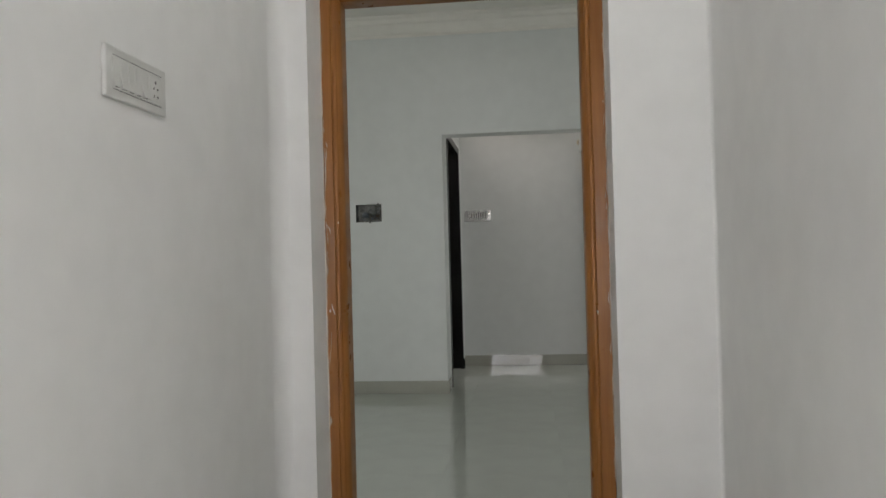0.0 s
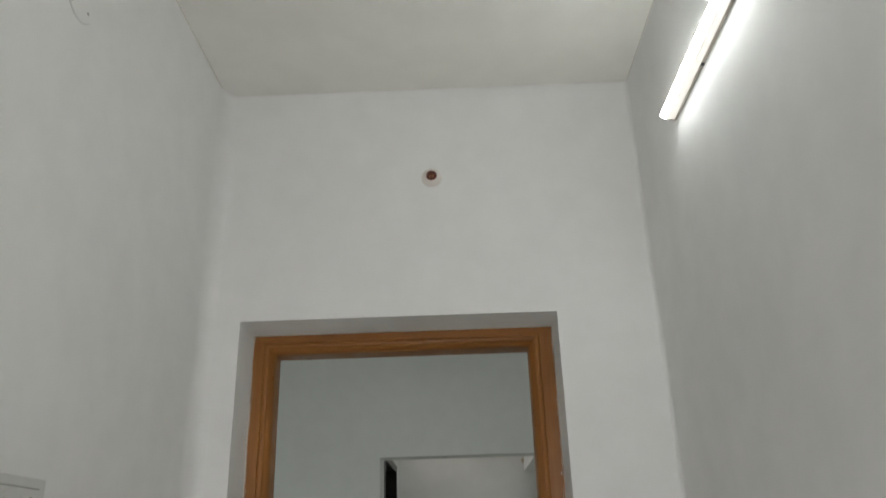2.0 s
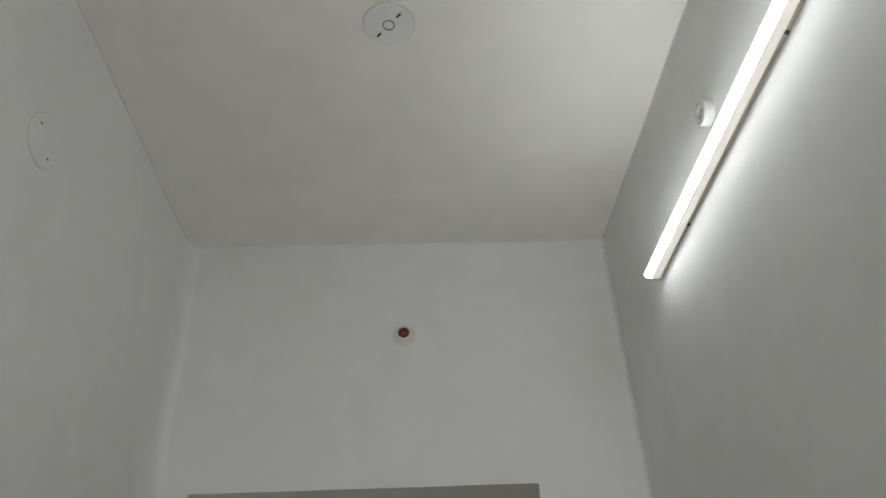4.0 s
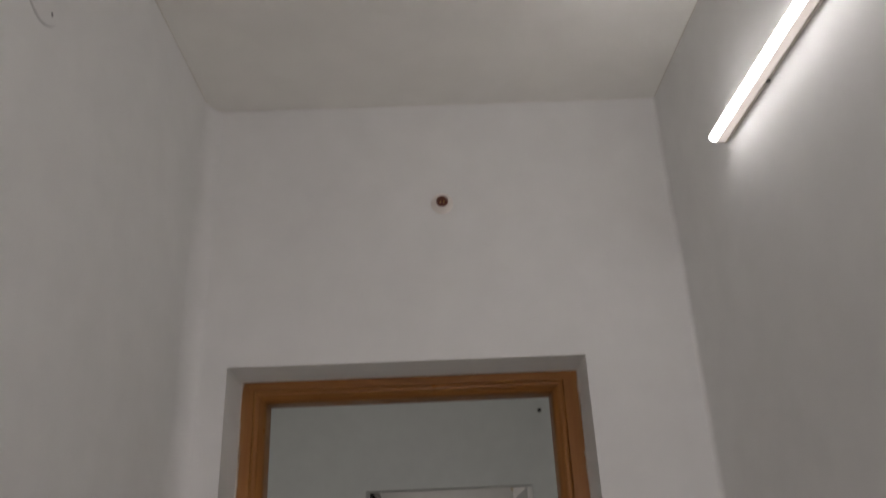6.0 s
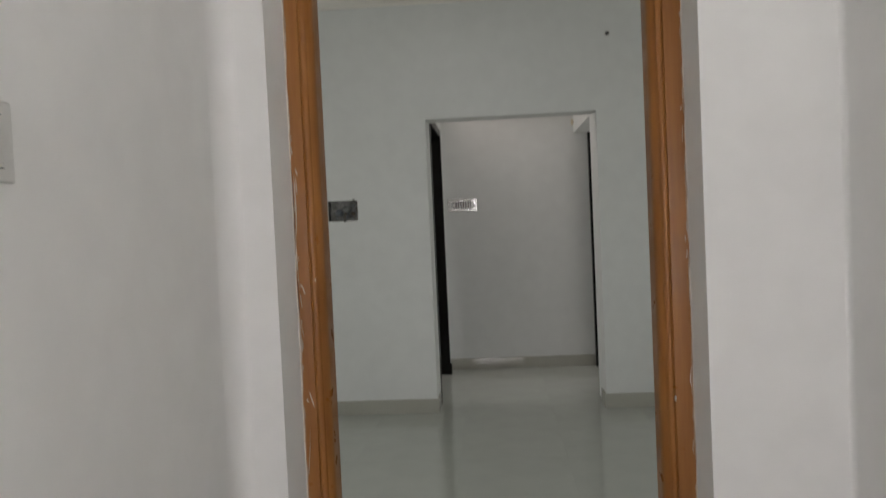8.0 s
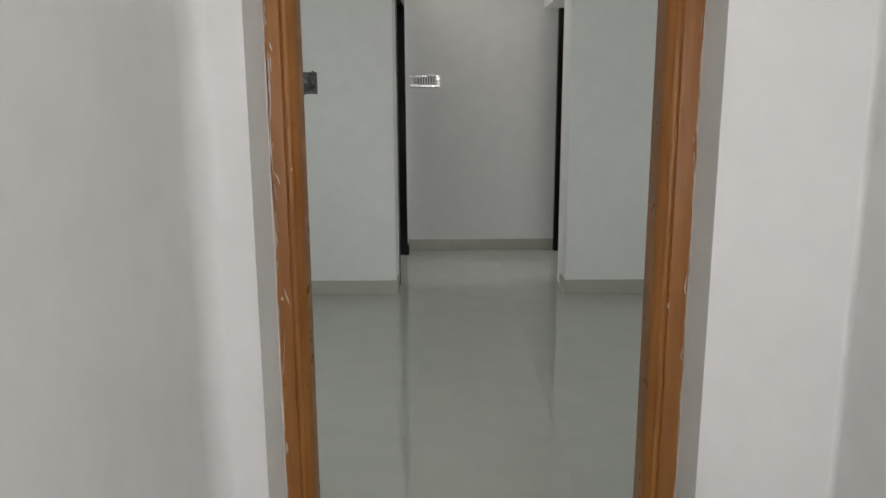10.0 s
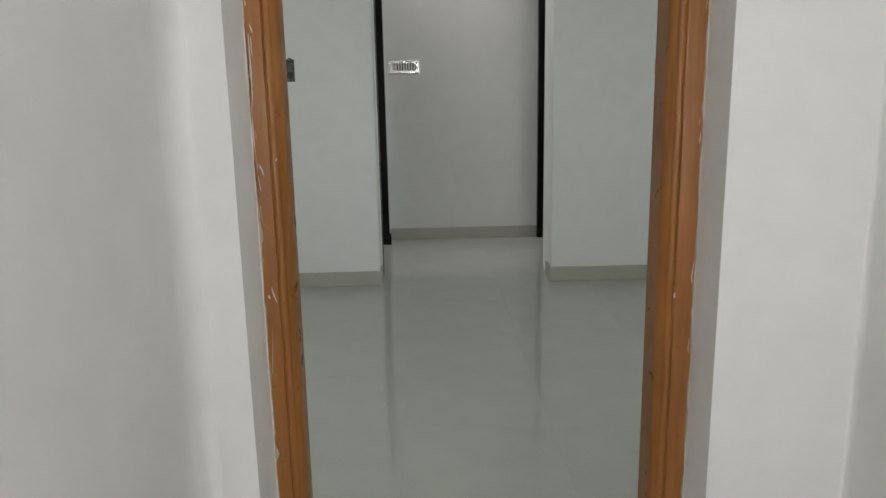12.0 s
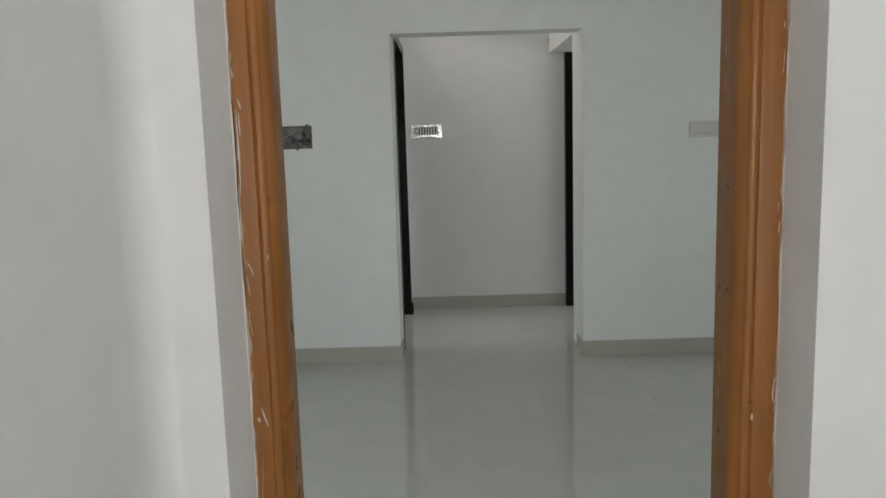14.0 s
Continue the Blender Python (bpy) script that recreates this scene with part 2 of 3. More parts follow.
def wall_mesh(u0, u1, z0, z1, d0, d1, holes, place):
    """A wall with openings that go through it: u along it, z up, d through it."""
    us = sorted({u0, u1, *(h[0] for h in holes), *(h[1] for h in holes)})
    zs = sorted({z0, z1, *(h[2] for h in holes), *(h[3] for h in holes)})
    bm = bmesh.new()

    def solid(i, j):
        if not (0 <= i < len(us) - 1 and 0 <= j < len(zs) - 1):
            return False
        cu, cz = (us[i] + us[i + 1]) / 2, (zs[j] + zs[j + 1]) / 2
        return not any(h[0] < cu < h[1] and h[2] < cz < h[3] for h in holes)

    def quad(*ps):
        bm.faces.new([bm.verts.new(place(*p)) for p in ps])

    for i in range(len(us) - 1):
        for j in range(len(zs) - 1):
            if not solid(i, j):
                continue
            a, b, c, d = us[i], us[i + 1], zs[j], zs[j + 1]
            for w in (d0, d1):
                quad((a, c, w), (b, c, w), (b, d, w), (a, d, w))
            if not solid(i - 1, j):
                quad((a, c, d0), (a, d, d0), (a, d, d1), (a, c, d1))
            if not solid(i + 1, j):
                quad((b, c, d0), (b, d, d0), (b, d, d1), (b, c, d1))
            if not solid(i, j - 1):
                quad((a, c, d0), (b, c, d0), (b, c, d1), (a, c, d1))
            if not solid(i, j + 1):
                quad((a, d, d0), (b, d, d0), (b, d, d1), (a, d, d1))
    bmesh.ops.remove_doubles(bm, verts=bm.verts, dist=1e-5)
    return bm


def along_x(u, z, d):
    return (u, d, z)


def along_y(u, z, d):
    return (d, u, z)


def structure(name, bm, mat, label, category):
    return tagged(part(name, bm, mat), label, category, kind="structure")


# ---- structure: walls, ceilings, floor ----
Z0 = -0.02
# door wall between foyer and hall, with plain plaster reveals round the frame
A0, A1, AZ = -0.557, 0.445, 2.077     # opening at the foyer face
B0, B1, BZ = -0.547, 0.442, 2.065     # where the plaster meets the wooden frame
FY = 0.132                            # front of the wooden frame
bm = bmesh.new()
flat = lambda u, v, w: (u, v, w)
prism(bm, [(XW - 0.15, 0), (A0, 0), (B0, FY), (B0, T), (XW - 0.15, T)], Z0, H_HALL + 0.15, flat)
prism(bm, [(A1, 0), (XE + 0.15, 0), (XE + 0.15, T), (B1, T), (B1, FY)], Z0, H_HALL + 0.15, flat)
prism(bm, [(0, AZ), (FY, BZ), (T - 0.002, BZ), (T - 0.002, H_HALL + 0.15), (0, H_HALL + 0.15)], A0, A1, lambda u, v, w: (w, u, v))
structure("wall_north", bm, PAINT, "white painted plaster wall round the wooden door frame", "wall")

structure("wall_hall_south_west", wall_mesh(HX0 - 0.2, XW - 0.1505, Z0, H_HALL + 0.15, 0, T, [(WA0, WA1, WHZ0, WHZ1)], along_x), PAINT_HALL, "pale hall wall with a front window", "wall")
structure("wall_hall_south_east", wall_mesh(XE + 0.1505, HX1 + 0.2, Z0, H_HALL + 0.15, 0, T, [(WB0, WB1, WHZ0, WHZ1)], along_x), PAINT_HALL, "pale hall wall with a front window", "wall")


def fillet(bm, x, sx, rx, ry):
    """The soft plaster corner where a side wall meets the door wall."""
    arc = [math.pi / 2 * k / 16 for k in range(1, 16)]
    poly = [(x - sx * 0.02, 0.0004), (x + sx * rx, 0.0004)] + [(x + sx * rx * (1 - math.sin(a)), -ry * (1 - math.cos(a))) for a in arc]
    poly += [(x - sx * 0.0004, -ry), (x - sx * 0.02, -ry)]
    return prism(bm, poly, 0.0, H_FOYER + 0.001, flat)


def out_of_plumb(bm):
    """The west wall leans out towards its foot by a few millimetres a metre."""
    for v in bm.verts:
        if v.co.x > XW - 0.1:
            v.co.x -= LEAN * (H_FOYER - v.co.z)
    return bm


LEAN = 0.0038
structure("wall_west", out_of_plumb(box_bm(XW - 0.15, XW, YS - 0.2, -0.001, Z0, H_FOYER + 0.13)), PAINT, "white painted foyer wall with a switchboard", "wall")
for nm, bm in (("trim_corner_west", out_of_plumb(fillet(bmesh.new(), XW, 1, 0.042, 0.08))), ("trim_corner_east", fillet(bmesh.new(), XE, -1, 0.012, 0.02))):
    ob = structure(nm, bm, PAINT, "softly rounded white plaster corner", "wall")
    for p in ob.data.polygons:
        p.use_smooth = True
    ob.data.set_sharp_from_angle(angle=radians(50))
structure("wall_east", box_bm(XE, XE + 0.15, YS - 0.2, -0.001, Z0, H_FOYER + 0.13), PAINT, "white painted foyer wall with a lit batten lamp", "wall")
WX0, WX1, WZ0, WZ1 = -0.66, 0.757, 0.91, 1.535
structure("wall_south", wall_mesh(XW - 0.05, XE, Z0, H_FOYER + 0.13, YS - 0.2, YS, [(WX0, WX1, WZ0, WZ1)], along_x), PAINT, "white painted foyer end wall with a bright window", "wall")
structure("ceiling", box_bm(XW - 0.002, XE + 0.002, YS, -0.002, H_FOYER, H_FOYER + 0.12), CEIL, "white painted foyer ceiling slab", "ceiling")

BX0, BX1, BZ0, BZ1 = -1.207, -0.995, 1.387, 1.530    # recess of the open switch box
structure("wall_hall_north", wall_mesh(HX0 - 0.2, HX1 + 0.2, Z0, H_HALL + 0.15, HY, HY + HT, [(OX0, OX1, Z0, OZ), (BX0, BX1, BZ0, BZ1)], along_x),
          PAINT_HALL, "pale grey-white hall wall with an opening to the passage", "wall")
structure("wall_hall_west", box_bm(HX0 - 0.2, HX0, T + 0.001, HY - 0.001, Z0, H_HALL + 0.15), PAINT_HALL, "plain pale painted hall side wall", "wall")
structure("wall_hall_east", box_bm(HX1, HX1 + 0.2, T + 0.001, HY - 0.001, Z0, H_HALL + 0.15), PAINT_HALL, "plain pale painted hall side wall", "wall")
structure("ceiling_hall", box_bm(HX0 - 0.01, HX1 + 0.01, T - 0.01, HY + 0.01, H_HALL, H_HALL + 0.12), CEIL, "white painted hall ceiling", "ceiling")

# passage
LDY0, LDY1, DZ = 3.787, 4.930, 2.155
RDY0, RDY1, RZ = 3.95, 5.0855, 2.091
structure("wall_passage_west", wall_mesh(HY + HT + 0.001, PY + 0.14, Z0, H_HALL + 0.1, PX0 - 0.2, PX0, [(LDY0, LDY1, Z0, DZ), (VY0, VY1, VZ0, VZ1)], along_y), PAINT_HALL, "pale passage wall with a black door", "wall")
structure("wall_passage_east", wall_mesh(HY + HT + 0.001, PY + 0.14, Z0, H_HALL + 0.1, PX1, PX1 + 0.23, [(RDY0, RDY1, Z0, RZ)], along_y), PAINT_HALL, "pale passage wall with a recessed black door", "wall")
structure("wall_passage_north", box_bm(HX0 - 0.2, HX1 + 0.2, PY, PY + 0.139, Z0, H_HALL + 0.15), PAINT_HALL, "pale passage end wall with a wrapped switch plate", "wall")
structure("wall_side_west", wall_mesh(HY + HT + 0.001, PY - 0.001, Z0, H_HALL + 0.15, HX0 - 0.2, HX0, [(SY0, SY1, SZ0, SZ1)], along_y), PAINT_HALL, "pale side room wall with a window", "wall")
structure("wall_side_east", wall_mesh(HY + HT + 0.001, PY - 0.001, Z0, H_HALL + 0.15, HX1, HX1 + 0.2, [(SY0, SY1, SZ0, SZ1)], along_y), PAINT_HALL, "pale side room wall with a window", "wall")
structure("ceiling_passage", box_bm(HX0 - 0.01, HX1 + 0.01, HY + HT - 0.01, PY + 0.01, H_HALL, H_HALL + 0.09), CEIL, "white painted ceiling over passage and side rooms", "ceiling")

# roof slab and outside ground
structure("roof_slab", box_bm(HX0 - 0.4, HX1 + 0.4, YS - 0.4, PY + 0.4, H_HALL + 0.16, H_HALL + 0.3), CEIL, "plain concrete roof slab over the rooms", "roof")
bm = bmesh.new()
bmesh.ops.create_grid(bm, x_segments=4, y_segments=4, size=400)
for v in bm.verts:
    v.co.z = -0.45
structure("ground", bm, GROUND, "dry bare soil outside the house", "ground")

# hall cornice, a stepped plaster moulding
prof = [(0, 0), (0.012, 0), (0.014, 0.018), (0.030, 0.030), (0.050, 0.058), (0.062, 0.085), (0.085, 0.095), (0.090, 0.125), (0.115, 0.135), (0.115, 0.152), (0, 0.152)]
CZ = H_HALL - 0.15
bm = bmesh.new()
prism(bm, prof, HX0, HX1, lambda u, v, w: (w, HY - u, CZ + v))
prism(bm, prof, HX0, HX1, lambda u, v, w: (w, T + u, CZ + v))
prism(bm, prof, T, HY, lambda u, v, w: (HX0 + u, w, CZ + v))
prism(bm, prof, T, HY, lambda u, v, w: (HX1 - u, w, CZ + v))
structure("trim_cornice", bm, CEIL, "white stepped plaster cornice under the hall ceiling", "cornice")

# skirting tiles
SK, ST = 0.10, 0.012


def skirting(runs, label):
    bm = bmesh.new()
    for x0, x1, y0, y1 in runs:
        long_x = (x1 - x0) > (y1 - y0)
        a, b = (x0, x1) if long_x else (y0, y1)
        n = max(1, round((b - a) / 0.6))
        for i in range(n):
            p, q = a + (b - a) * i / n, a + (b - a) * (i + 1) / n - 0.0005
            if long_x:
                box(bm, p, q, y0, y1, 0.0005, SK, 0.0015, 1)
            else:
                box(bm, x0, x1, p, q, 0.0005, SK, 0.0015, 1)
    return structure("baseboard", bm, SKIRT, label, "skirting")


skirting([(HX0, OX0 + ST, HY - ST, HY - 0.0005), (OX1 - ST, HX1, HY - ST, HY - 0.0005),
          (HX0 + 0.0005, HX0 + ST, T, HY - ST), (HX1 - ST, HX1 - 0.0005, T, HY - ST)], "polished grey-beige skirting tiles along the hall walls")
skirting([(OX0 + 0.0005, OX0 + ST, HY, HY + HT), (OX1 - ST, OX1 - 0.0005, HY, HY + HT),
          (PX0 + 0.002, PX1 + 0.117, PY - ST, PY - 0.0005)], "polished grey-beige skirting tiles along the passage")
skirting([(XW - 0.026, XW - 0.025 + ST, YS, -ST), (XE - ST, XE - 0.0005, YS, -ST), (XW - 0.026, A0 - 0.004, -ST, -0.0005), (A1 + 0.004, XE, -ST, -0.0005)],
         "polished grey-beige skirting tiles along the foyer walls")

# ---- foyer: wooden door frame ----
IN0, IN1, INZ = -0.476, 0.362, 2.005      # clear opening between the jambs
FB = 0.275                                # back of the frame
RB, RY = 0.011, 0.215                     # rebate for the door leaf: its depth and where it begins
MOULD = [(0.0, 0.040), (0.001, 0.031), (0.004, 0.0225), (0.009, 0.0160), (0.0145, 0.0115), (0.0165, 0.0095), (0.0172, 0.0070), (0.0190, 0.0050),
         (0.0240, 0.0026), (0.0290, 0.0018), (0.0310, 0.0026), (0.0325, 0.0044), (0.0340, 0.0026), (0.0352, 0.0004)]


def section(width):
    """Section of a member from the rebate outwards: u away from the opening, y through the wall."""
    return ([(RB, FB), (RB, RY), (0.0012, RY), (0.0, RY - 0.0012)] + [(u, FY + y) for u, y in MOULD]
            + [(0.0365, FY), (width - 0.004, FY), (width, FY + 0.004), (width, FB)])


frame_thing = empty("door_frame", (0, FY, 0), "varnished orange-brown wooden door frame with moulded edges and white paint smears", "door frame")


def to_frame(p):
    return (p[0], p[1] - FY, p[2])


def sweep(rows):
    """A member between two mitred ends: rows of points, section by section."""
    bm = bmesh.new()
    rings = [[bm.verts.new(to_frame(p)) for p in row] for row in rows]
    n = len(rings[0])
    for a, b in zip(rings, rings[1:]):
        for i in range(n):
            bm.faces.new((a[i], a[(i + 1) % n], b[(i + 1) % n], b[i]))
    bm.faces.new(rings[0][::-1])
    bm.faces.new(rings[-1])
    return bm


WEST, EAST, HEAD = section(IN0 - B0 + 0.001), section(B1 - IN1 + 0.001), section(BZ - INZ + 0.001)
part("jamb", sweep([[(IN0 - u, y, 0.0) for u, y in WEST], [(IN0 - u, y, INZ + v) for (u, y), (v, _) in zip(WEST, HEAD)]]), WOOD_V, frame_thing, smooth=True)
part("jamb", sweep([[(IN1 + u, y, 0.0) for u, y in EAST], [(IN1 + u, y, INZ + v) for (u, y), (v, _) in zip(EAST, HEAD)]]), WOOD_V, frame_thing, smooth=True)
part("head", sweep([[(IN0 - u, y, INZ + v) for (u, y), (v, _) in zip(WEST, HEAD)], [(IN1 + u, y, INZ + v) for (u, y), (v, _) in zip(EAST, HEAD)]]), WOOD_H, frame_thing, smooth=True)


def smear_strip(side, seed, most, base=0.0014, bare=0.05, lift=0.0007):
    """Dried wall paint along the outer edge of a jamb: a ragged band with bare gaps."""
    rng = random.Random(seed)
    bm = bmesh.new()
    y = -lift
    edge, inward = (B0, 1) if side < 0 else (B1, -1)
    z = 0.05
    while z < 2.02:
        run = rng.uniform(0.10, 0.34)
        n = max(4, int(run / 0.012))
        rows = []
        for i in range(n + 1):
            zz = z + run * i / n
            k = noise.noise((zz * 9, seed, 0)) * 0.5 + noise.noise((zz * 34, seed, 3)) * 0.5
            w = base + most * max(0.0, k) ** 1.3 + rng.uniform(0, 0.0009)
            w *= min(1, 6 * i / n, 6 * (n - i) / n) * (0.9 if bare else 0.35) + (0.1 if bare else 0.65)
            rows.append((bm.verts.new((edge - inward * 0.0006, y, zz)), bm.verts.new((edge + inward * w, y, zz)),
                         bm.verts.new((edge + inward * (w + 0.0004), y + 0.0003, zz))))
        for a, b in zip(rows, rows[1:]):
            bm.faces.new((a[0], a[1], b[1], b[0]))
            bm.faces.new((a[1], a[2], b[2], b[1]))
        z += run + rng.uniform(0.0, bare)
    return bm


def streak(points, width):
    """A short ragged streak of paint on the front of the frame."""
    bm = bmesh.new()
    rows = []
    n = len(points) - 1
    for i, (x, z) in enumerate(points):
        w = width * (0.25 + math.sin(math.pi * (i + 0.3) / (n + 0.6)))
        rows.append([bm.verts.new((x - w, -0.0003, z)), bm.verts.new((x, -0.0013, z + w * 0.4)), bm.verts.new((x + w, -0.0003, z))])
    for a, b in zip(rows, rows[1:]):
        for k in (0, 1):
            bm.faces.new((a[k], a[k + 1], b[k + 1], b[k]))
    return bm


part("paint_film", smear_strip(-1, 5, 0.016, 0.0045, 0.03, 0.0004), FILM, frame_thing, "thin greyish film of dried paint")
part("paint_film", smear_strip(1, 11, 0.014, 0.0035, 0.06, 0.0004), FILM, frame_thing, "thin greyish film of dried paint")
part("paint_smear", smear_strip(-1, 4, 0.005, 0.0021, 0.0), SMEAR, frame_thing, "dried white wall paint smeared along the edge")
part("paint_smear", smear_strip(1, 9, 0.003), SMEAR, frame_thing, "dried white wall paint smeared along the edge")
rng = random.Random(21)


def stroke(ends, width, mat=SMEAR):
    """A brush stroke of paint through a few places (x, z) on the front of the frame."""
    pts = []
    for (x0, z0), (x1, z1) in zip(ends, ends[1:]):
        pts += [(x0 + (x1 - x0) * q / 5 + rng.uniform(-0.0003, 0.0003), z0 + (z1 - z0) * q / 5) for q in range(5)]
    part("paint_streak", streak(pts + [ends[-1]], width), mat, frame_thing)


stroke([(-0.5265, 0.926), (-0.522, 0.907), (-0.5155, 0.887)], 0.00119)
stroke([(-0.536, 0.9), (-0.532, 0.907)], 0.0007)
stroke([(-0.5335, 0.907), (-0.531, 0.897)], 0.00154)
stroke([(-0.5304, 0.829), (-0.532, 0.786), (-0.5355, 0.752), (-0.5385, 0.715), (-0.543, 0.72)], 0.00042)
stroke([(0.4367, 0.958), (0.4332, 0.924), (0.4362, 0.907)], 0.00098)
stroke([(0.4362, 0.776), (0.4337, 0.753), (0.4367, 0.74)], 0.00056)
stroke([(-0.534, 1.498), (-0.529, 1.48)], 0.0012)
stroke([(-0.538, 1.48), (-0.538, 1.453), (-0.537, 1.4), (-0.538, 1.357), (-0.54, 1.325)], 0.0011)
stroke([(-0.534, 1.474), (-0.533, 1.432)], 0.0009)
stroke([(-0.542, 1.308), (-0.542, 1.274), (-0.54, 1.224)], 0.0009)
stroke([(-0.537, 1.205), (-0.529, 1.193), (-0.525, 1.176)], 0.0012)
stroke([(-0.53, 1.199), (-0.536, 1.196)], 0.0007)
stroke([(-0.538, 1.18), (-0.534, 1.14)], 0.0006)
stroke([(-0.496, 1.217), (-0.497, 1.208)], 0.0009)
stroke([(0.396, 0.888), (0.396, 0.874)], 0.0019)
stroke([(-0.545, 1.517), (-0.543, 1.454), (-0.542, 1.39), (-0.544, 1.325), (-0.544, 1.275)], 0.0011, STAIN)
stroke([(-0.544, 1.225), (-0.543, 1.176), (-0.541, 1.121)], 0.0009, STAIN)
# flecks on the rebate of the opposite jamb
for z0, z1 in ((0.931, 0.956), (0.880, 0.902), (1.495, 1.522), (1.556, 1.580)):
    bm = box_bm(IN1 + RB - 0.0006, IN1 + RB + 0.0004, 0.2420 - FY, 0.2445 - FY, z0, z1, 0.0003, 1)
    part("paint_streak", bm, SMEAR, frame_thing)
# clusters of thin scratches of dried paint: where they start, how far they run
for cx, cz, spread, count, slant in ((-0.540, 1.12, 0.020, 2, 0.16), (-0.540, 1.25, 0.03, 2, 0.10), (-0.541, 1.41, 0.04, 4, 0.08),
                                     (-0.541, 1.56, 0.03, 3, 0.05), (0.435, 1.27, 0.03, 2, 0.05), (0.435, 1.58, 0.03, 2, 0.05)):
    for k in range(count):
        side = 1 if cx < 0 else -1
        x, z = cx + side * rng.uniform(-0.001, 0.003), cz + rng.uniform(-spread, spread)
        run, lean = rng.uniform(0.010, 0.045), side * slant * rng.uniform(0.3, 1.0)
        pts = [(x + lean * run * q / 7 + rng.uniform(-0.0005, 0.0005), z - run * q / 7) for q in range(8)]
        part("paint_streak", streak(pts, rng.uniform(0.0003, 0.0008)), SMEAR, frame_thing)


# ---- switchboards ----
WALL_N = Matrix.Rotation(radians(90), 4, "X")      # local z out of a wall that faces -y


def switch_plate(name, at, width, height, switches, label, plate_mat, key_mat, socket=True, slot=0.0008):
    """A modular plate: local x along it, local z up, local -y out of the wall."""
    thing = empty(name, at, label, "switchboard")
    w, h = width / 2, height / 2
    part("cover_plate", box_bm(-w, w, -0.011, 0.0, -h, h, 0.004, 3), plate_mat, thing)
    iw, ih = w * 0.80, h * 0.56
    part("inner_rim", wall_mesh(-iw - 0.004, iw + 0.004, -ih - 0.004, ih + 0.004, -0.0125, -0.009, [(-iw, iw, -ih, ih)], along_x), plate_mat, thing)
    for z in (-ih - 0.0046, ih + 0.0046):
        part("seam", box_bm(-iw, iw, -0.0129, -0.0100, z - 0.0005, z + 0.0005), GAP, thing, "dark seam beside the switches")
    part("backing", box_bm(-iw, iw, -0.0114, -0.0100, -ih, ih), GAP if slot > 0.001 else key_mat, thing)
    n = switches + (2 if socket else 0)
    step = 2 * iw / n
    for i in range(switches):
        x = -iw + step * i
        bm = bmesh.new()
        tilt = 0.0035 if i % 3 else 0.0015
        prism(bm, [(-0.0100, -ih + 0.001), (-0.0135 - tilt, -ih + 0.002), (-0.0125, 0.0), (-0.0155 + tilt * 0.5, ih - 0.002), (-0.0100, ih - 0.001)],
              x + slot, x + step - slot, lambda u, v, q: (q, u, v))
        part("rocker_switch", bm, key_mat, thing)
        # dark strip that stands in for the shade at the rocker's foot
        part("rocker_shade", box_bm(x + step * 0.25, x + step * 0.75, -0.0132, -0.0118, -ih + 0.0004, -ih + 0.0022), GAP, thing)
    if socket:
        x0 = -iw + step * switches
        sock = part("socket", box_bm(x0 + 0.001, iw - 0.001, -0.0135, -0.009, -ih + 0.001, ih - 0.001, 0.0015, 2), key_mat, thing)
        cx, r = (x0 + iw) / 2, step * 0.055
        for dx, dz, s in ((0, 0.52, 1.3), (-0.42, 0.05, 1), (0.42, 0.05, 1), (-0.42, -0.55, 1), (0.42, -0.55, 1)):
            hole = bmesh.new()
            lathe(hole, [(0, 0), (r * s, 0), (r * s, 0.0012), (0, 0.0012)], 12)
            bmesh.ops.scale(hole, vec=(0.8, 1.7, 1), verts=hole.verts)
            bmesh.ops.transform(hole, matrix=Matrix.Translation((cx + dx * step * 0.7, -0.0134, dz * ih)) @ Matrix.Rotation(radians(90), 4, "X"), verts=hole.verts)
            part("pin_hole", hole, GAP, sock)
    return thing


# foyer board faces +x: local -y turns to +x
switch_plate("switchboard", Matrix.Translation((XW - LEAN * (H_FOYER - 1.473), -0.936, 1.473)) @ Matrix.Rotation(radians(90), 4, "Z") @ Matrix.Rotation(-LEAN, 4, "X"), 0.254, 0.107, 5,
             "white modular switchboard with socket on the foyer wall", PLASTIC, PLASTIC)
switch_plate("switchboard", Matrix.Translation((1.474, HY, 1.439)), 0.225, 0.100, 6,
             "white modular switchboard on the hall wall", PLASTIC_GREY, PLASTIC_GREY)
far_plate = switch_plate("switchboard", Matrix.Translation((-0.317, PY, 1.495)), 0.249, 0.1045, 9,
                         "white switchboard still in clear plastic wrap on the passage end wall", WHITE, WHITE, False, 0.0050)
knob = lathe(bmesh.new(), [(0, 0.010), (0.0165, 0.010), (0.0150, 0.020), (0.010, 0.022), (0.009, 0.0195), (0, 0.0195)], 24)
bmesh.ops.transform(knob, matrix=Matrix.Translation((-0.076, 0, 0.0)) @ WALL_N, verts=knob.verts)
regulator = part("regulator_knob", knob, WHITE, far_plate, "round fan regulator knob", smooth=True)
ring = lathe(bmesh.new(), [(0.0168, 0.0165), (0.0205, 0.0165), (0.0205, 0.0175), (0.0168, 0.0175), (0.0168, 0.0165)], 24)
bmesh.ops.transform(ring, matrix=Matrix.Translation((-0.076, 0, 0.0)) @ WALL_N, verts=ring.verts)
part("gap_ring", ring, GAP, regulator)
bm = bmesh.new()
bmesh.ops.create_grid(bm, x_segments=60, y_segments=28, size=0.5)
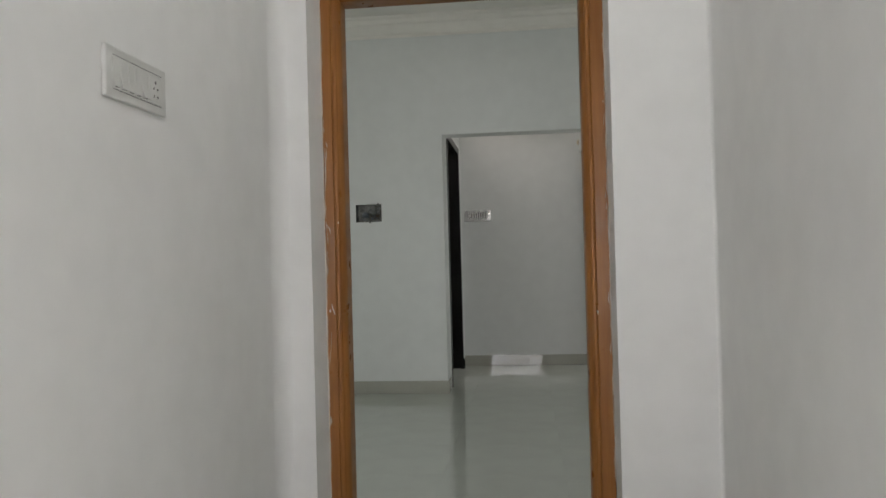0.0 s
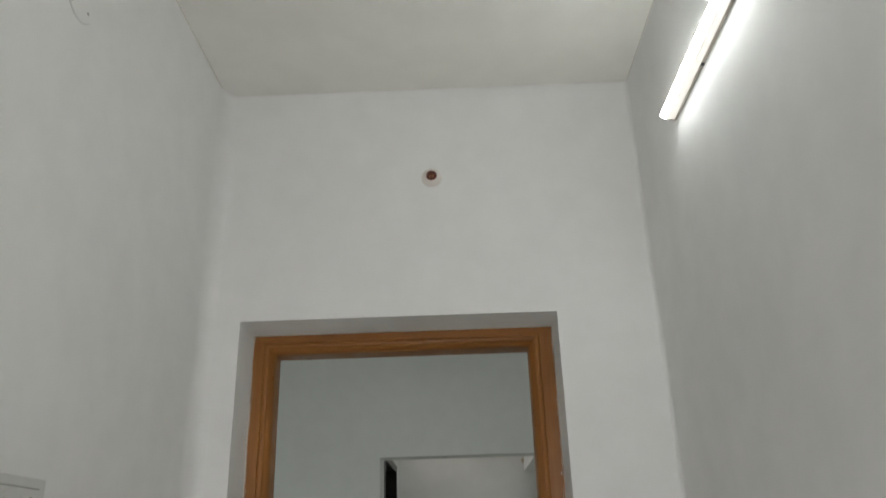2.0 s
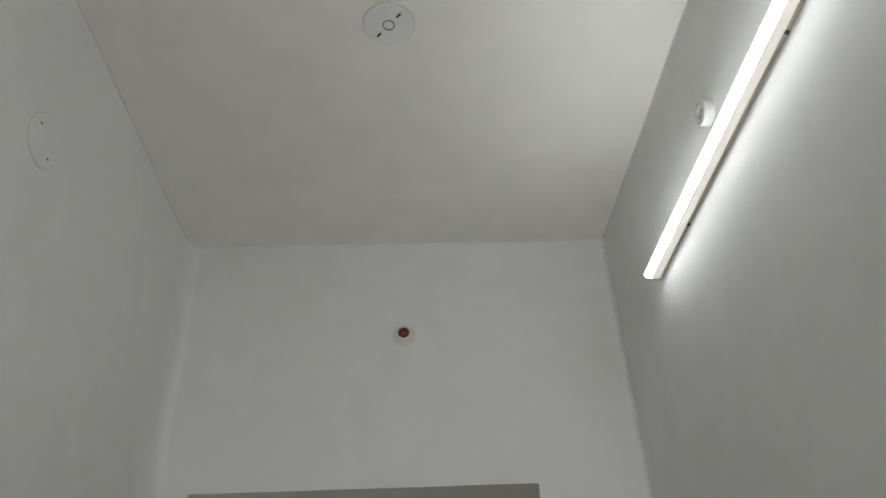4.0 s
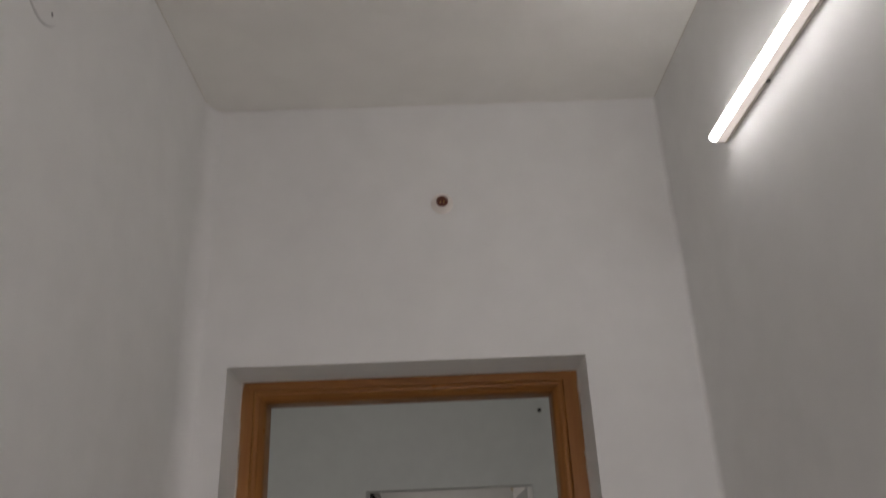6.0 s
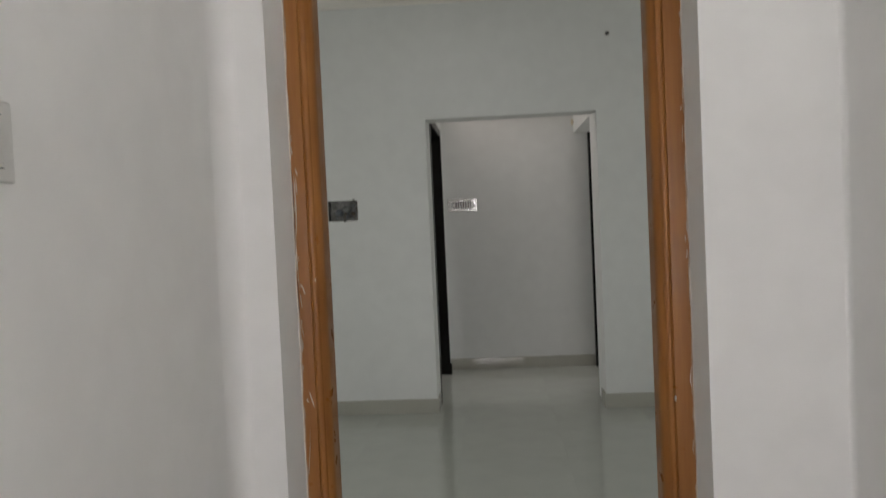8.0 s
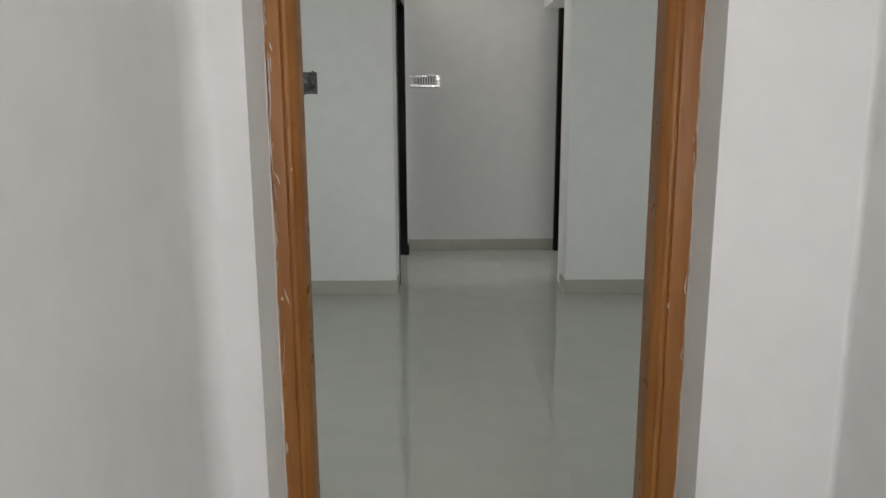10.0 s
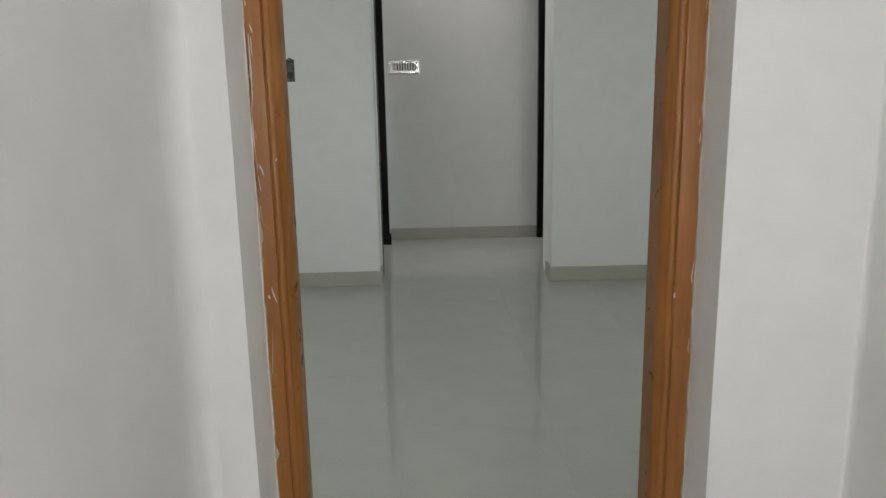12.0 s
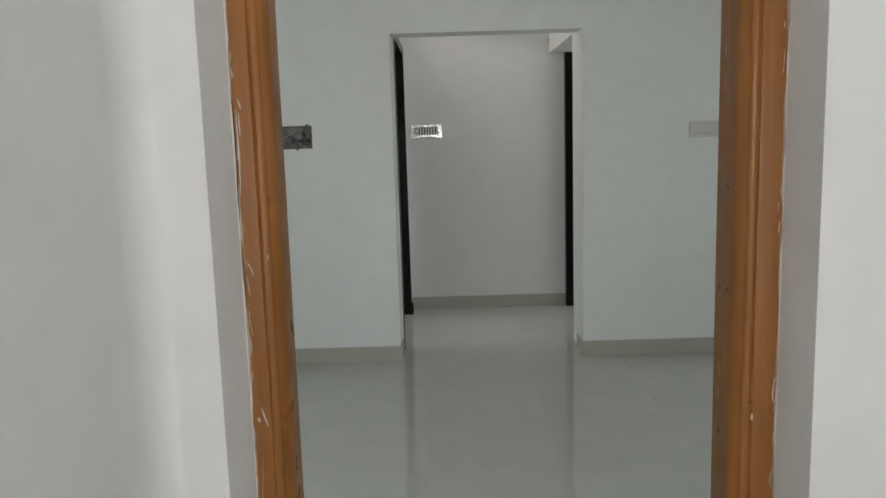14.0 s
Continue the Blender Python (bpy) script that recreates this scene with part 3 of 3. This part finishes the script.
torn = [f for f in bm.faces if abs(f.calc_center_median().x) < 0.375 + 0.03 * noise.noise((f.calc_center_median().y * 9, 0, 2))
        and -0.30 < f.calc_center_median().y < 0.26 + 0.05 * noise.noise((f.calc_center_median().x * 9, 4, 0))]
bmesh.ops.delete(bm, geom=torn, context="FACES")
for v in bm.verts:
    x, z = v.co.x * 0.266, v.co.y * 0.1165
    edge = min(1, (0.5 - abs(v.co.x)) * 55, (0.5 - abs(v.co.y)) * 26)
    crease = noise.noise((x * 60, z * 45, 1)) * 0.00030 + abs(noise.noise((x * 95 + z * 60, z * 50, 5))) * 0.00035
    v.co = Vector((x, -0.0145 * max(0.05, edge) - 0.001 - crease * max(0, edge), z))
part("plastic_wrap", bm, WRAP, far_plate, "crumpled clear protective film")

# open steel switch box let into the hall wall
box_thing = empty("wall_box", ((BX0 + BX1) / 2, HY, (BZ0 + BZ1) / 2), "open galvanised wiring box with loose wires in the hall wall", "wiring box")
bw, bh, bd = (BX1 - BX0) / 2 - 0.0005, (BZ1 - BZ0) / 2 - 0.0005, 0.05
bm = bmesh.new()
box(bm, -bw, bw, bd - 0.0015, bd, -bh, bh)
box(bm, -bw, -bw + 0.0015, -0.001, bd - 0.0016, -bh, bh)
box(bm, bw - 0.0015, bw, -0.001, bd - 0.0016, -bh, bh)
box(bm, -bw + 0.0016, bw - 0.0016, -0.001, bd - 0.0016, -bh, -bh + 0.0015)
box(bm, -bw + 0.0016, bw - 0.0016, -0.001, bd - 0.0016, bh - 0.0015, bh)
part("steel_box", bm, METAL, box_thing)
for x in (-0.075, 0.0, 0.078):
    part("mounting_lug", box_bm(x - 0.006, x + 0.006, 0.0, 0.002, bh - 0.016, bh - 0.002, 0.0006, 1), METAL, box_thing)
    part("mounting_lug", box_bm(x - 0.006, x + 0.006, 0.0, 0.002, -bh + 0.002, -bh + 0.016, 0.0006, 1), METAL, box_thing)
for x, z in ((0.078, bh + 0.001), (0.012, -bh - 0.001)):
    tab = lathe(bmesh.new(), [(0, -0.004), (0.009, -0.004), (0.009, 0.0), (0.007, 0.002), (0, 0.002)], 16)
    bmesh.ops.transform(tab, matrix=Matrix.Translation((x, -0.003, z)) @ WALL_N, verts=tab.verts)
    part("fixing_tab", tab, METAL, box_thing, "small round fixing tab at the rim", smooth=True)
rng = random.Random(5)
for k in range(13):
    p = Vector((rng.uniform(-0.09, 0.09), 0.046, rng.uniform(-0.045, 0.045)))
    pts, d = [], Vector((rng.uniform(-1, 1), -0.5, rng.uniform(-1, 1)))
    for q in range(9):
        pts.append(tuple(p))
        d += Vector((rng.uniform(-0.7, 0.7), rng.uniform(-0.4, 0.4), rng.uniform(-0.7, 0.7)))
        p = p + d.normalized() * 0.013
        p = Vector((max(-0.10, min(0.10, p.x)), max(0.006, min(0.046, p.y)), max(-0.058, min(0.058, p.z))))
    part("wire", tube(bmesh.new(), pts, 0.0026), WIRES[k % 3], box_thing)
for cx, cz, r, k in ((-0.035, -0.012, 0.022, 0), (0.020, 0.012, 0.026, 2), (0.062, -0.02, 0.014, 1), (0.034, -0.034, 0.016, 0)):
    bm = bmesh.new()
    bmesh.ops.create_icosphere(bm, subdivisions=3, radius=r)
    for v in bm.verts:
        v.co *= 1 + 0.45 * noise.noise(v.co * 70 + Vector((k, 0, 3)))
        v.co = Vector((v.co.x * 1.2 + cx, v.co.y * 0.5 + 0.032, v.co.z + cz))
    part("taped_joint", bm, WIRES[k], box_thing, "lump of taped wire joints", smooth=True)

# ---- small fittings ----
holder = empty("bulb_holder", Matrix.Translation((0.061, 0, 2.562)) @ WALL_N, "white round bulb holder with an empty brown socket on the wall", "bulb holder")
part("base", lathe(bmesh.new(), [(0, 0), (0.034, 0), (0.034, 0.005), (0.032, 0.009), (0.027, 0.013), (0.0250, 0.016), (0.0240, 0.018), (0.0220, 0.020), (0.0185, 0.020), (0.0180, 0.010), (0, 0.010)]), IVORY, holder, smooth=True)
part("socket", lathe(bmesh.new(), [(0, 0.0105), (0.0176, 0.0105), (0.0176, 0.0208), (0.0150, 0.0212), (0.0148, 0.012), (0, 0.012)]), COPPER, holder, "reddish brown socket", smooth=True)
for dx in (-0.005, 0.005):
    bm = lathe(bmesh.new(), [(0, 0.0118), (0.0022, 0.0118), (0.0022, 0.017), (0, 0.0175)], 10)
    bmesh.ops.translate(bm, verts=bm.verts, vec=(dx, 0, 0))
    part("contact_pin", bm, BRASS, holder, smooth=True)


def round_cover(at, label, radius, ring=True, slot=1.0):
    """A flat round junction cover with a centre ring and two slotted screws."""
    thing = empty("junction_cover", at, label, "junction cover")
    part("disc", lathe(bmesh.new(), [(0, 0), (radius, 0), (radius, 0.0025), (radius - 0.0015, 0.004), (0, 0.0045)], 48), PAINT, thing, smooth=True)
    part("rim_gap", lathe(bmesh.new(), [(radius - 0.0002, 0), (radius + 0.0016, 0), (radius + 0.0016, 0.0008), (radius - 0.0002, 0.0008)], 48), PLASTIC_GREY, thing)
    if ring:
        part("centre_ring", lathe(bmesh.new(), [(0.0126, 0.0042), (0.0148, 0.0042), (0.0148, 0.0054), (0.0126, 0.0054), (0.0126, 0.0042)], 32), SCREW, thing)
    for a in (50, 230):
        bm = box_bm(0.038 - 0.0075 * slot, 0.038 + 0.0075 * slot, -0.0026 * slot, 0.0026 * slot, 0.0040, 0.0054)
        bmesh.ops.rotate(bm, verts=bm.verts, matrix=Matrix.Rotation(radians(a), 3, "Z"))
        part("screw_slot", bm, SCREW, thing)
    return thing


round_cover(Matrix.Translation((0.047, -0.955, H_FOYER)) @ Matrix.Rotation(radians(180), 4, "X"), "white round junction cover with two screw slots on the ceiling", 0.062)
round_cover(Matrix.Translation((XW - LEAN * (H_FOYER - 2.53), -0.981, 2.532)) @ Matrix.Rotation(radians(90), 4, "Y"), "white round junction cover on the foyer wall", 0.059, False, 0.45)

cap = empty("conduit_outlet", Matrix.Translation((XE, -0.957, 2.612)) @ Matrix.Rotation(radians(-90), 4, "Y"), "white round conduit outlet above the batten lamp", "conduit outlet")
part("collar", lathe(bmesh.new(), [(0.017, 0.0), (0.031, 0), (0.031, 0.016), (0.028, 0.022), (0.017, 0.023), (0.017, 0.0)]), PLASTIC, cap, smooth=True)
part("plug", lathe(bmesh.new(), [(0, 0), (0.0168, 0), (0.0168, 0.012), (0.009, 0.014), (0.007, 0.020), (0, 0.021)]), PLASTIC_GREY, cap, smooth=True)

# ragged bead of paint where the foyer ceiling meets the side walls
for nm, x, sx, seed in (("trim_bead_east", XE, -1, 2), ("trim_bead_west", XW, 1, 7)):
    bm = bmesh.new()
    last = None
    for k in range(161):
        y = -3.1 + k * 0.0193
        r = 0.0020 + 0.0034 * max(0, noise.noise((y * 5, seed, 0)) + 0.4 * noise.noise((y * 31, seed, 4)))
        row = [bm.verts.new((x - sx * 0.001, y, H_FOYER - r)), bm.verts.new((x + sx * r * 0.8, y, H_FOYER - r * 0.8)), bm.verts.new((x + sx * r, y, H_FOYER + 0.001))]
        if last:
            for a in (0, 1):
                bm.faces.new((last[a], last[a + 1], row[a + 1], row[a]))
        last = row
    structure(nm, bm, SMEAR, "thin ragged paint bead along the ceiling edge", "trim")

# LED batten lamp on the foyer wall
lamp = empty("batten_lamp", (XE, -1.065, 2.490), "lit white LED batten lamp fixed level along the foyer wall", "wall lamp")
L = 0.605
body = [(0.0, 0.011), (-0.002, 0.0120), (-0.009, 0.0120), (-0.009, -0.0120), (-0.002, -0.0120), (0.0, -0.011)]
part("housing", prism(bmesh.new(), body, -L, L, lambda u, v, w: (u, w, v)), BODY, lamp)
side = [(-0.0092, 0.0118), (-0.030, 0.0112), (-0.030, -0.0112), (-0.0092, -0.0118)]
part("cover_side", prism(bmesh.new(), side, -L + 0.002, L - 0.002, lambda u, v, w: (u, w, v)), COVER, lamp, "dimly glowing cream side of the cover")
arc = [(-0.0302, 0.0106)] + [(-0.032 - 0.0155 * math.sin(math.pi * k / 12), 0.0108 * math.cos(math.pi * k / 12)) for k in range(13)] + [(-0.0302, -0.0106)]
part("diffuser", prism(bmesh.new(), arc, -L + 0.003, L - 0.003, lambda u, v, w: (u, w, v)), LED, lamp, "glowing white diffuser", smooth=True)
for s in (-1, 1):
    part("end_cap", box_bm(-0.0305, -0.001, s * L - 0.003, s * L + 0.003, -0.0125, 0.0125, 0.0015, 2), BODY, lamp)
for y in (0.35, -0.235):
    part("fixing_clip", box_bm(-0.008, -0.0005, y - 0.004, y + 0.004, -0.0155, -0.0095, 0.001, 1), SCREW, lamp, "small dark fixing clip")

# a capped pipe stub in the hall wall
stub = empty("conduit_stub", Matrix.Translation((0.791, HY, 2.590)) @ WALL_N, "small dark conduit stub sticking out of the hall wall", "conduit outlet")
part("pipe", lathe(bmesh.new(), [(0.013, 0), (0.019, 0), (0.019, 0.016), (0.013, 0.016), (0.013, 0.0)], 20), PLASTIC_GREY, stub, smooth=True)
part("plug", lathe(bmesh.new(), [(0, 0), (0.0128, 0), (0.0128, 0.011), (0, 0.011)], 20), GAP, stub)
spot = empty("bulb_holder", Matrix.Translation((0.712, PY, 2.188)) @ WALL_N, "small brown wall socket high in the passage corner", "bulb holder")
part("base", lathe(bmesh.new(), [(0, 0), (0.030, 0), (0.030, 0.010), (0.022, 0.018), (0, 0.018)], 20), CREAM, spot, smooth=True)
part("socket", lathe(bmesh.new(), [(0, 0.018), (0.013, 0.018), (0.013, 0.036), (0.009, 0.036), (0.009, 0.022), (0, 0.022)], 20), COPPER, spot, smooth=True)


# ---- passage doors ----
def black_door(name, face, out, y0, y1, z1, label, plinth=False, head=True):
    """face: x of the frame's front; out: +1 where the passage lies at greater x."""
    thing = empty(name, (face, (y0 + y1) / 2, 0), label, "door")
    cy, w, d = (y0 + y1) / 2, 0.062, 0.11

    def bx(a, b):
        return sorted((-out * a, -out * b))
    g = 0.0015
    part("frame_post", box_bm(*bx(0, d), y0 + g - cy, y0 + w - cy, 0.0, z1 - g, 0.003, 2), BLACK, thing)
    part("frame_post", box_bm(*bx(0, d), y1 - w - cy, y1 - g - cy, 0.0, z1 - g, 0.003, 2), BLACK, thing)
    if head:
        part("frame_head", box_bm(*bx(0.001, d), y0 + w + 0.0005 - cy, y1 - w - 0.0005 - cy, z1 - w, z1 - g, 0.003, 2), BLACK, thing)
    if plinth:
        part("foot_block", box_bm(*bx(-0.014, 0.03), y1 - w - 0.012 - cy, y1 - 0.016 - cy, 0.0, 0.095, 0.003, 2), BLACK, thing)
    # the leaf stands open at a right angle, swung into the side room on the near post
    yl, wide = y0 + w + 0.002 - cy, y1 - y0 - 2 * w - 0.006
    xa, xb = bx(d + 0.004, d + 0.004 + wide)
    leaf = part("leaf", box_bm(xa, xb, yl, yl + 0.035, 0.008, z1 - w - 0.004, 0.002, 2), BLACK, thing, "glossy black door leaf")
    for zz0, zz1 in ((0.18, 0.95), (1.10, z1 - w - 0.14)):
        part("panel", box_bm(xa + 0.12, xb - 0.12, yl + 0.0352, yl + 0.041, zz0, zz1, 0.0025, 2), BLACK, leaf)
    return thing


black_door("door_west", PX0 + 0.005, 1, LDY0, LDY1, DZ, "open black door in a black frame beside the passage", True)
black_door("door_east", PX1 + 0.119, -1, RDY0, RDY1 - 0.002, RZ, "open black door between black posts set back in the wall", head=False)


# ---- windows ----
def window(name, place, u0, u1, z0, z1, d0, d1, mullions, label, fw=0.03, hm=0.04):
    thing = tagged(new(name), label, "window", kind="structure")

    def bx(a, b, c, d, e, f, mat, nm, shadow=True, parent=thing):
        p, q = Vector(place(a, c, e)), Vector(place(b, d, f))
        ob = part(nm, box_bm(*sorted((p.x, q.x)), *sorted((p.y, q.y)), *sorted((p.z, q.z)), 0.002 if shadow else 0.0, 1), mat, parent)
        ob.visible_shadow = shadow
        return ob
    bx(u0, u1, z0, z0 + fw, d0, d1, PLASTIC, "window_sill")
    bx(u0, u1, z1 - fw, z1, d0, d1, PLASTIC, "window_frame")
    bx(u0, u0 + fw, z0 + fw, z1 - fw, d0, d1, PLASTIC, "window_frame")
    bx(u1 - fw, u1, z0 + fw, z1 - fw, d0, d1, PLASTIC, "window_frame")
    xs = [u0 + fw + (u1 - u0 - 2 * fw) * k / (mullions + 1) for k in range(mullions + 2)]
    for x in xs[1:-1]:
        bx(x - hm, x + hm, z0 + fw, z1 - fw, d0, d1, PLASTIC, "mullion")
    dm = (d0 + d1) / 2
    for a, b in zip(xs, xs[1:]):
        bx(a + hm + 0.001, b - hm - 0.001, z0 + fw, z1 - fw, dm - 0.003, dm + 0.003, GLASS, "pane", False)
    return thing


window("window_1", along_x, WX0, WX1, WZ0, WZ1, YS - 0.14, YS - 0.09, 1, "two-light white framed window in the foyer end wall", 0.014, 0.014)
window("window_2", along_x, WA0, WA1, WHZ0, WHZ1, 0.05, 0.10, 1, "two-light white framed front window of the hall")
window("window_3", along_x, WB0, WB1, WHZ0, WHZ1, 0.05, 0.10, 1, "two-light white framed front window of the hall")
window("window_4", along_y, SY0, SY1, SZ0, SZ1, HX0 - 0.14, HX0 - 0.09, 1, "two-light white framed window of a side room")
window("window_5", along_y, SY0, SY1, SZ0, SZ1, HX1 + 0.09, HX1 + 0.14, 1, "two-light white framed window of a side room")
# unseen opening added for the passage's fill light
window("window_6", along_y, VY0, VY1, VZ0, VZ1, PX0 - 0.14, PX0 - 0.09, 1, "small unseen white framed opening added over the passage door for fill light")

# ---- floor: polished tiles on a grout bed ----
floor = structure("floor", box_bm(HX0 - 0.2, HX1 + 0.2, YS - 0.2, PY + 0.3, -0.2, -0.0018), GROUT, "polished grey-green floor tiles with thin joints", "floor")
TS, G = 0.60, 0.0002
tile_me = mesh_of("tile", box_bm(-TS / 2 + G, TS / 2 - G, -TS / 2 + G, TS / 2 - G, -0.010, 0.0), TILE)
for i in range(9):
    for j in range(16):
        x, y = -2.38 + TS * i, -3.82 + TS * j
        if y < -0.35 and not (-1.0 < x < 1.1):
            continue
        if y > HY + 0.4 and not (-0.9 < x < 1.2):
            continue
        t_ob = new("tile", tile_me)
        t_ob.location = (x, y, 0)
        t_ob.parent = floor
